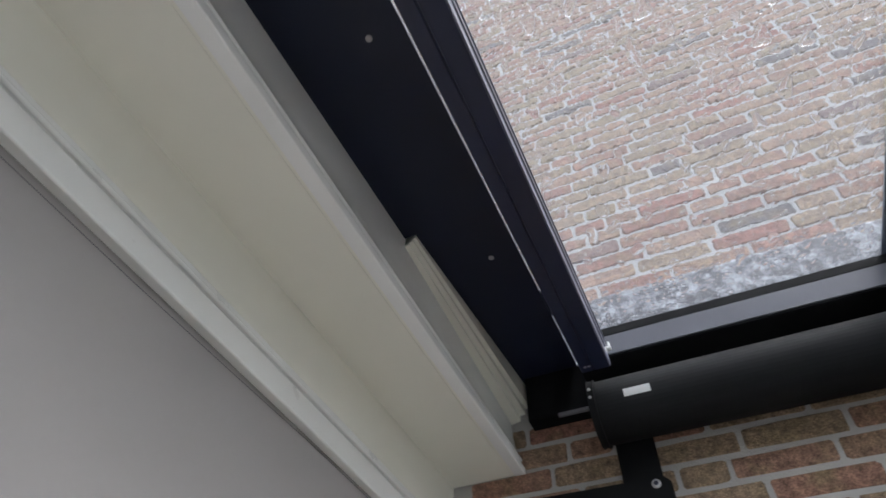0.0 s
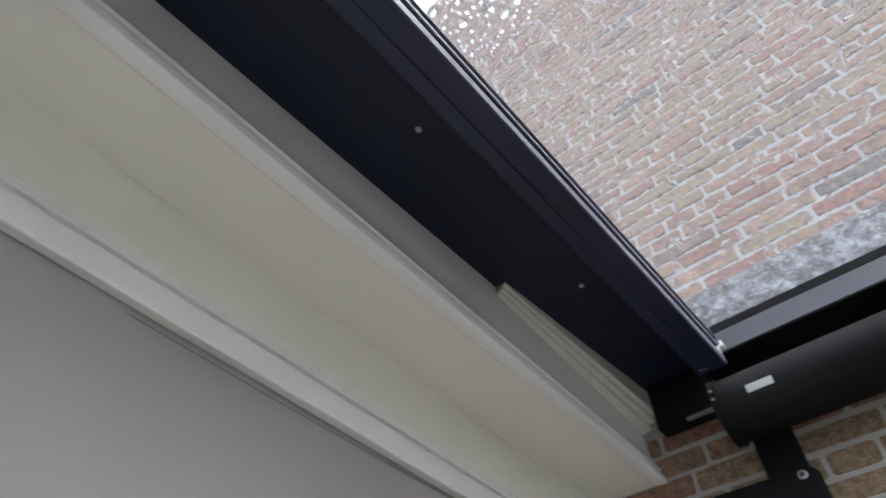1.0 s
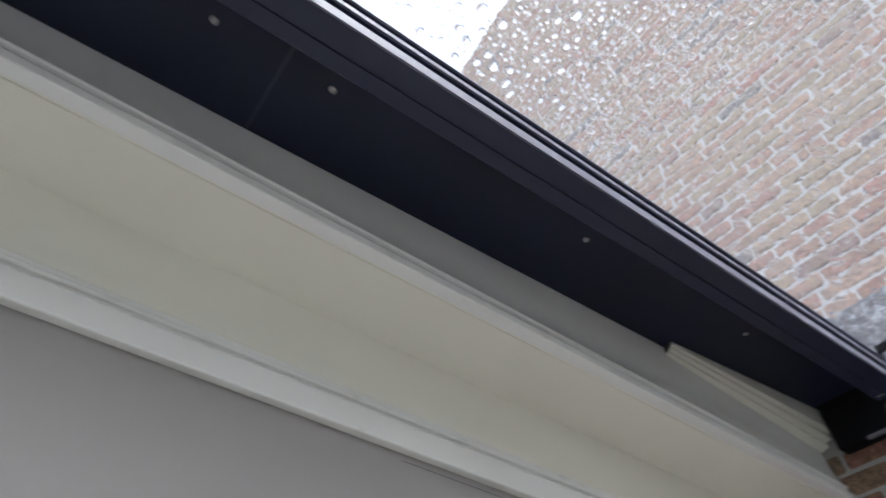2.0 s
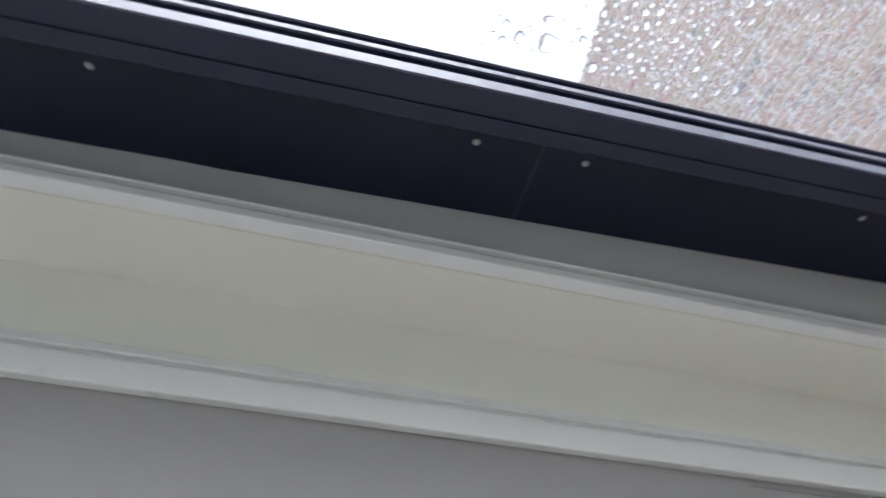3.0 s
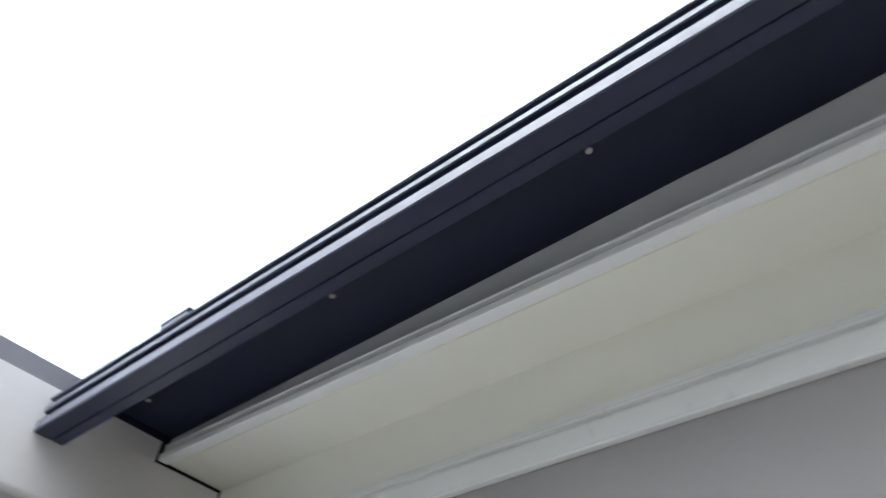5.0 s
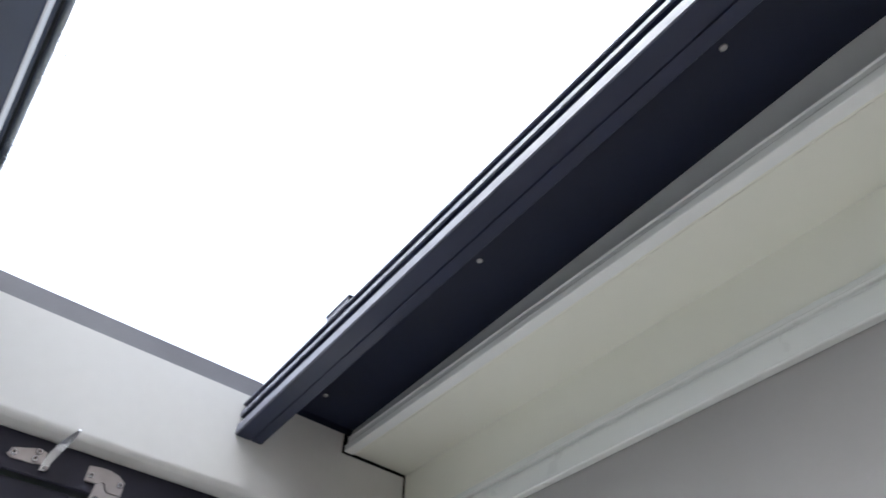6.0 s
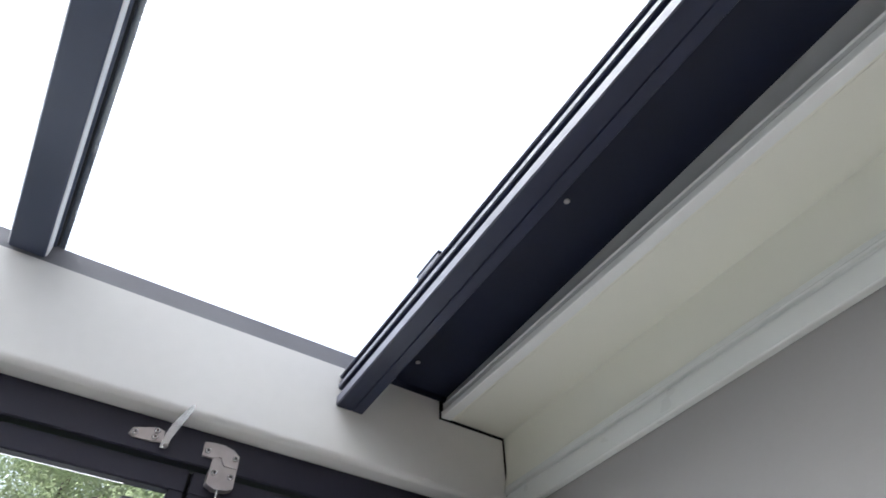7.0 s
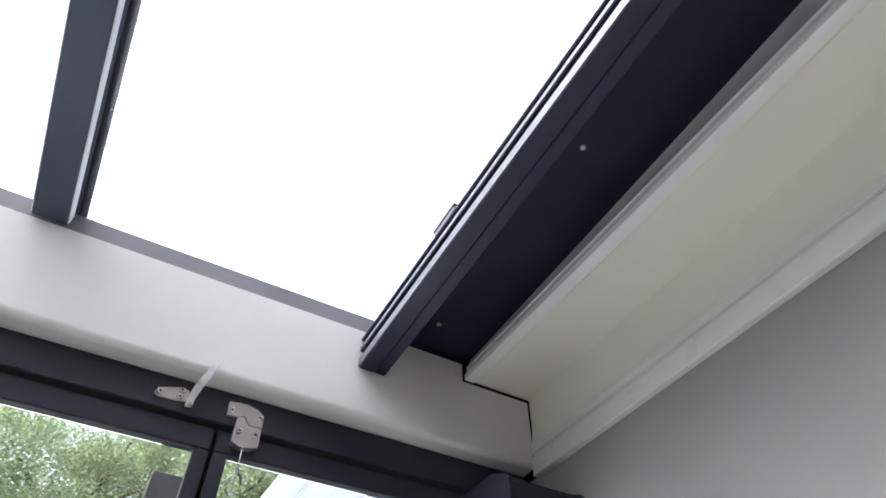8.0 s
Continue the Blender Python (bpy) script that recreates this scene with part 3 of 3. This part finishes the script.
keeper = thing("door_keeper", "two-piece satin steel door keeper with screws", "keeper")
part("upper_plate", plate_x([(-0.737, 2.085), (-0.716, 2.088), (-0.697, 2.088), (-0.678, 2.083), (-0.664, 2.073), (-0.663, 2.047), (-0.688, 2.047), (-0.693, 2.052), (-0.697, 2.061), (-0.704, 2.063), (-0.712, 2.058), (-0.735, 2.057)], LX, LX + 0.005), STEEL, keeper, bevel=0.0006)
low_plate = part("lower_plate", plate_x([(-0.714, 2.055), (-0.705, 2.0605), (-0.699, 2.058), (-0.695, 2.049), (-0.689, 2.0445), (-0.663, 2.0445), (-0.662, 2.006), (-0.672, 2.001), (-0.697, 1.998), (-0.709, 2.003), (-0.714, 2.006)], LX - 0.012, LX + 0.004), STEEL, keeper, bevel=0.0006)
for y, z in ((-0.728, 2.068), (-0.671, 2.066), (-0.705, 2.028), (-0.672, 2.027)):
    s = part("screw", disc((LX + 0.0042, y, z), (1, 0, 0), 0.0062, 0.0045, 14), CHROME, keeper)
    part("slot", disc((LX + 0.0087, y, z), (1, 0, 0), 0.0026, 0.0008, 6), RUBBER_AND_SHADE, s)

chain = thing("hook_cord", "thin cord with a bright steel snap hook", "hook")
part("cord", tube_along([(LX + 0.003, -0.690, 1.999), (LX + 0.004, -0.690, 1.980), (LX + 0.005, -0.690, 1.958)], 0.0010, 6), LABEL, chain)
part("swivel", tube_along([(LX + 0.005, -0.690, 1.962), (LX + 0.006, -0.689, 1.950), (LX + 0.006, -0.689, 1.936)], 0.003, 8, taper=[0.0018, 0.0040, 0.003]), CHROME, chain, smooth=True)
part("snap_hook", tube_along([(LX + 0.006, -0.688, 1.946), (LX + 0.006, -0.680, 1.938), (LX + 0.006, -0.677, 1.926), (LX + 0.006, -0.678, 1.918)], 0.0024, 8), CHROME, chain, smooth=True)
part("hook", tube_along([(LX + 0.006, -0.689, 1.940), (LX + 0.006, -0.694, 1.930), (LX + 0.006, -0.700, 1.920), (LX + 0.006, -0.701, 1.908), (LX + 0.006, -0.695, 1.900), (LX + 0.006, -0.686, 1.902)], 0.0024, 8), CHROME, chain, smooth=True)

closer = thing("door_closer", "black plastic door closer housing in the corner", "door closer")
part("housing", run_y([(FX + 0.001, 1.930), (FX + 0.182, 1.930), (FX + 0.188, 1.938), (FX + 0.188, 1.978), (FX + 0.180, 1.986), (FX + 0.132, 2.006), (FX + 0.120, 2.008), (FX + 0.001, 2.0075)], -0.195, -0.0015), DOOR_PAINT, closer, bevel=0.004)
part("chrome_cap", disc((FX + 0.085, -0.182, 2.0075), (0, 0, 1), 0.005, 0.004, 10), STEEL, closer)

# ---------------------------------------------------------------- garden seen through the doors


def tree(x, y, height, spread, seed):
    rnd = random.Random(seed)
    t = thing("tree", "leafy green garden tree behind the doors", "tree", "garden trees", at=(x, y, -0.03))
    h = height
    bmt = tube_along([(0, 0, 0), (0.04 * h * 0.3, 0, 0.25 * h), (0.0, 0.03 * h, 0.5 * h), (0.02 * h, 0.02 * h, 0.8 * h)], 0.1, 9, taper=[0.03 * h, 0.022 * h, 0.016 * h, 0.005 * h])
    tips = []
    for k in range(11):
        a, z0 = rnd.uniform(0, 6.28), h * rnd.uniform(0.28, 0.7)
        d = spread * rnd.uniform(0.5, 1.0)
        e = (d * math.cos(a), d * math.sin(a), z0 + h * rnd.uniform(0.12, 0.28))
        tube_along([(0, 0, z0), (e[0] * 0.5, e[1] * 0.5, z0 + (e[2] - z0) * 0.62), e], 0.02, 6, bmt, taper=[0.010 * h, 0.006 * h, 0.002 * h])
        tips += [e, (e[0] * 0.55, e[1] * 0.55, z0 + (e[2] - z0) * 0.7)]
    tips += [(0.02 * h, 0.02 * h, 0.85 * h), (0, 0, 0.7 * h)]
    part("trunk", bmt, BARK, t, smooth=True)
    gen = np.random.default_rng(seed)
    centres = []
    for tip in tips:
        for c in range(8):
            centres.append([tip[i] + rnd.gauss(0, 0.20 * spread) for i in range(3)])
    centres = np.repeat(np.array(centres), 420, axis=0)
    n_leaf = len(centres)
    p = centres + gen.normal(0, 0.062 * spread, (n_leaf, 3))
    u = gen.normal(0, 1, (n_leaf, 3)) * (1, 1, 0.6)
    u /= np.linalg.norm(u, axis=1, keepdims=True)
    w = np.cross(u, gen.normal(0, 1, (n_leaf, 3)))
    w /= np.linalg.norm(w, axis=1, keepdims=True)
    size = gen.uniform(0.015, 0.031, (n_leaf, 1))
    verts = np.stack([p - u * size, p + w * size * 0.55, p + u * size, p - w * size * 0.55], 1).reshape(-1, 3)
    faces = np.arange(4 * n_leaf).reshape(-1, 4).tolist()
    verts = verts.tolist()
    me = bpy.data.meshes.new("crown")
    me.from_pydata(verts, [], faces)
    me.materials.append(LEAF)
    ob = new("crown", me)
    ob.parent = t
    return t


for k, (x, y, h, s) in enumerate(((-11.5, 2.7, 6.5, 2.2), (-12.0, 0.3, 6.7, 2.1), (-11.2, -2.2, 6.3, 2.1), (-13.0, 6.0, 6.8, 2.3), (-14.5, 1.8, 7.8, 2.6), (-13.5, -4.6, 7.2, 2.3), (-12.6, -1.2, 6.9, 2.2), (-12.8, 4.3, 6.9, 2.2))):
    tree(x, y, h, s, 11 + k)

post = thing("garden_post", "dark-stained square timber post in the garden", "post", at=(-4.75, -0.715, -0.03))
part("shaft", box(-0.05, 0.05, -0.060, 0.115, 0.0, 2.385), FENCE, post, bevel=0.004)
part("arm", box(-0.03, 0.03, 0.1155, 0.62, 2.23, 2.305), FENCE, post, bevel=0.003)

awning = thing("garden_canopy", "pale grey ribbed canopy roof on dark posts", "canopy", at=(-6.7, 1.05, -0.03))
for i in range(9):
    part("rib_sheet", box(-1.0, 1.0, -1.0 + i * 0.2, -0.81 + i * 0.2, 3.30, 3.33), PALE, awning, bevel=0.004)
part("canopy_beam", box(-1.02, -0.94, -1.0, 0.8, 3.20, 3.299), FENCE, awning, bevel=0.003)
part("canopy_beam", box(0.94, 1.02, -1.0, 0.8, 3.20, 3.299), FENCE, awning, bevel=0.003)
for px in (-0.98, 0.98):
    for py in (0.2, 0.75):
        part("canopy_post", box(px - 0.04, px + 0.04, py - 0.04, py + 0.04, 0.0, 3.1995), FENCE, awning, bevel=0.003)

# ---------------------------------------------------------------- rain on the glass


LAID = []      # the flat drops already lying: place and reach


def drops(name, x0, x1, y0, y1, count, small, large, seed, flat=(0.03, 0.09), dome=False):
    """Many flat, uneven water drops lying on the upper face of the glass."""
    rnd = np.random.default_rng(seed)
    seg = 14 if large > 0.0075 else 8
    verts, faces, known = [], [], 0
    ang = np.arange(seg) * 2 * np.pi / seg
    for k in range(count):
        r = small + (large - small) * rnd.random() ** 2.6
        px, py = rnd.uniform(x0, x1), rnd.uniform(y0, y1)
        st = 1 + (0.5 if dome else 1.0) * rnd.random() ** 2
        reach = r * st * 1.12
        if LAID:
            if len(LAID) != known:
                near, known = np.array(LAID), len(LAID)
            if np.any(np.hypot(near[:, 0] - px, near[:, 1] - py) < near[:, 2] + reach):
                continue
        if not dome or r > 0.003:
            LAID.append((px, py, reach))
        wob = 1 + (0.20 if dome else 0.34) * np.cos(2 * ang + rnd.uniform(0, 6.28)) * rnd.random() + (0.14 if dome else 0.26) * np.cos(3 * ang + rnd.uniform(0, 6.28)) * rnd.random()
        h = r * rnd.uniform(*flat)
        b = len(verts)
        for rr, hh in ((1.0, -0.0003), (0.82, 0.33 * h), (0.58, 0.66 * h), (0.28, 0.92 * h)) if dome else ((1.0, -0.0003), (0.965, 0.65 * h), (0.93, 0.92 * h), (0.88, h)):
            for a, w in zip(ang, wob):
                x, y = px + st * r * rr * w * math.cos(a), py + r * rr * w * math.sin(a)
                verts.append((x, y, GLASS_Z + 0.010 + PITCH * x + hh))
        verts.append((px, py, GLASS_Z + 0.010 + PITCH * px + h))
        for q in range(3):
            for i in range(seg):
                j = (i + 1) % seg
                faces.append((b + q * seg + i, b + q * seg + j, b + (q + 1) * seg + j, b + (q + 1) * seg + i))
        for i in range(seg):
            faces.append((b + 3 * seg + i, b + 3 * seg + (i + 1) % seg, b + 4 * seg))
        faces.append(tuple(b + i for i in range(seg - 1, -1, -1)))
    me = bpy.data.meshes.new(name)
    me.from_pydata(verts, [], faces)
    me.materials.append(WATER)
    for p in me.polygons:
        p.use_smooth = len(p.vertices) < seg
    ob = new(name, me)
    ob.visible_shadow = False
    return tagged(ob, "clear raindrops lying on the roof glass", "raindrops", "", "stuff")


drops("raindrops", -1.815, -1.813, -0.500, -0.498, 1, 0.016, 0.016, 20, (0.24, 0.25), True)
drops("raindrops", -1.92, -1.10, -1.12, -0.47, 5200, 0.0031, 0.0105, 8, (0.55, 0.85), True)
drops("raindrops", -0.30, -0.02, -1.12, -0.47, 420, 0.004, 0.014, 19, (0.16, 0.30))
drops("raindrops", -0.26, -0.02, -1.12, -0.47, 1500, 0.0022, 0.0085, 15, (0.40, 0.62), True)
drops("raindrops", -1.10, -0.02, -1.128, -1.07, 900, 0.0025, 0.011, 16, (0.18, 0.32))
drops("raindrops", -1.05, -0.24, -1.12, -0.47, 520, 0.005, 0.017, 5, (0.11, 0.19))
drops("raindrops", -1.92, -1.02, -1.12, -0.47, 2600, 0.0012, 0.0030, 31, (0.45, 0.70), True)
drops("raindrops", -1.10, -0.72, -1.12, -0.47, 1000, 0.0012, 0.0029, 32, (0.35, 0.65), True)
drops("raindrops", -0.75, -0.02, -1.12, -0.47, 900, 0.0009, 0.0028, 17, (0.25, 0.45), True)
drops("raindrops", -3.75, -1.94, -1.12, -0.47, 260, 0.003, 0.012, 6, (0.02, 0.05))
drops("raindrops", -3.75, -1.94, -1.142, -1.118, 900, 0.0014, 0.0045, 9, (0.30, 0.60), True)
drops("raindrops", -3.75, -0.02, -1.85, -1.26, 500, 0.003, 0.012, 7, (0.04, 0.12))

# ---------------------------------------------------------------- lead flashing and bricks of the gable wall
structure("lead_flashing", run_y([(-0.014, 2.702), (-0.010, 2.700), (0.0, 2.72), (0.004, 2.815), (-0.002, 2.818), (-0.008, 2.806)], -5.7, 2.6), LEAD, "grey lead flashing dressed along the wall above the roof")
structure("flashing_apron", box(-0.016, -0.0145, -5.7, 0.0, 2.600, 2.702), LEAD, "stained lead apron over the glass edge, drop glints in its colour")


def brick_mesh(length, seed):
    """One handmade brick, its front at x = 0 and its middle at the origin, with worn uneven edges."""
    rnd = random.Random(seed)
    hl, hh, c = length / 2, 0.0257, 0.0055
    j = lambda s: rnd.uniform(-s, s)
    outline = []
    for sy, sz in ((-1, -1), (1, -1), (1, 1), (-1, 1)):
        a = (sy * (hl - c + j(0.002)), sz * (hh + j(0.0014)))
        b = (sy * (hl + j(0.002)), sz * (hh - c + j(0.0014)))
        outline += [b, a] if sy * sz > 0 else [a, b]
        if sy * sz > 0:
            outline.append((j(0.3) * hl, sz * (hh + j(0.0018))))
    n = len(outline)
    back = [(0.05, y, z) for y, z in outline]
    rim = [(0.0035 + j(0.001), y, z) for y, z in outline]
    front = [(j(0.0012), y * 0.972, z * 0.88) for y, z in outline]
    verts = back + rim + front + [(-0.0005 + j(0.001), 0, 0)]
    faces = []
    for k in (0, 1):
        for i in range(n):
            faces.append((k * n + i, k * n + (i + 1) % n, (k + 1) * n + (i + 1) % n, (k + 1) * n + i))
    faces += [(2 * n + i, 2 * n + (i + 1) % n, 3 * n) for i in range(n)]
    return verts, faces


STRETCH = [brick_mesh(0.2105, s) for s in range(6)]
HEADER = [brick_mesh(0.1005, 20 + s) for s in range(4)]


def data_of(shapes):
    made = []
    for v, f in shapes:
        me = bpy.data.meshes.new("brick")
        me.from_pydata(v, [], [q[::-1] for q in f])
        me.materials.append(BRICK)
        made.append(me)
    return made


STRETCH_DATA, HEADER_DATA = data_of(STRETCH), data_of(HEADER)
SCREENED = (2.455, 2.815)     # hidden behind profile and flashing


def courses():
    """Wild bond: stretchers and headers in an uneven order; yields row middle, brick middle and whether it is a header."""
    rnd = random.Random(3)
    row0 = 2.300 - 0.025
    for k in range(-36, 108):
        zc = row0 + k * COURSE
        fixed = {0: -0.716, -1: -0.673, -2: -0.734}.get(k)
        start = fixed if fixed is not None else -0.7 + rnd.uniform(0, 0.22)
        y, since = start, 0
        order = []
        while y > -5.7:
            head = rnd.random() < 0.26 and since > 0
            since = 0 if head else since + 1
            w = 0.100 if head else 0.210
            order.append((y - w / 2, head))
            y -= w + 0.0105
        y, since = start + 0.0105, 0
        while y < 2.7:
            head = rnd.random() < 0.26 or (k == -1 and y < -0.6)
            w = 0.100 if head else 0.210
            order.append((y + w / 2, head))
            y += w + 0.0105
        for yc, head in order:
            yield zc, yc, head, rnd.randrange(12), rnd.uniform(-0.0015, 0.0015), rnd.uniform(-0.4, 0.4)


rest_v, rest_f = [], []
for zc, yc, head, pick, push, lean in courses():
    if zc < 0.0 or SCREENED[0] < zc < SCREENED[1] or zc + 0.04 > 7.85 - 0.38 * yc or zc > 8.9:
        continue
    if zc < 2.5 and yc > -0.02:
        continue
    inside = zc < 2.5
    single = (inside and zc > 2.05 and yc > -1.45) or (not inside and zc < 3.85 and -1.35 < yc < 0.25)
    if single:
        ob = new("brick", (HEADER_DATA[pick % 4] if head else STRETCH_DATA[pick % 6]))
        ob.parent = wall_east
        ob.location = (push, yc, zc)
        ob.rotation_euler = (radians(lean), 0, 0)
    else:
        v, f = HEADER[pick % 4] if head else STRETCH[pick % 6]
        b = len(rest_v)
        rest_v += [(x + push, y + yc, z + zc) for x, y, z in v]
        rest_f += [tuple(b + i for i in q[::-1]) for q in f]
me = bpy.data.meshes.new("brickwork")
me.from_pydata(rest_v, [], rest_f)
me.materials.append(BRICK)
brickwork = new("brickwork", me)
brickwork.parent = wall_east
tagged(brickwork, "handmade bricks of the gable further up", "", "", "stuff")
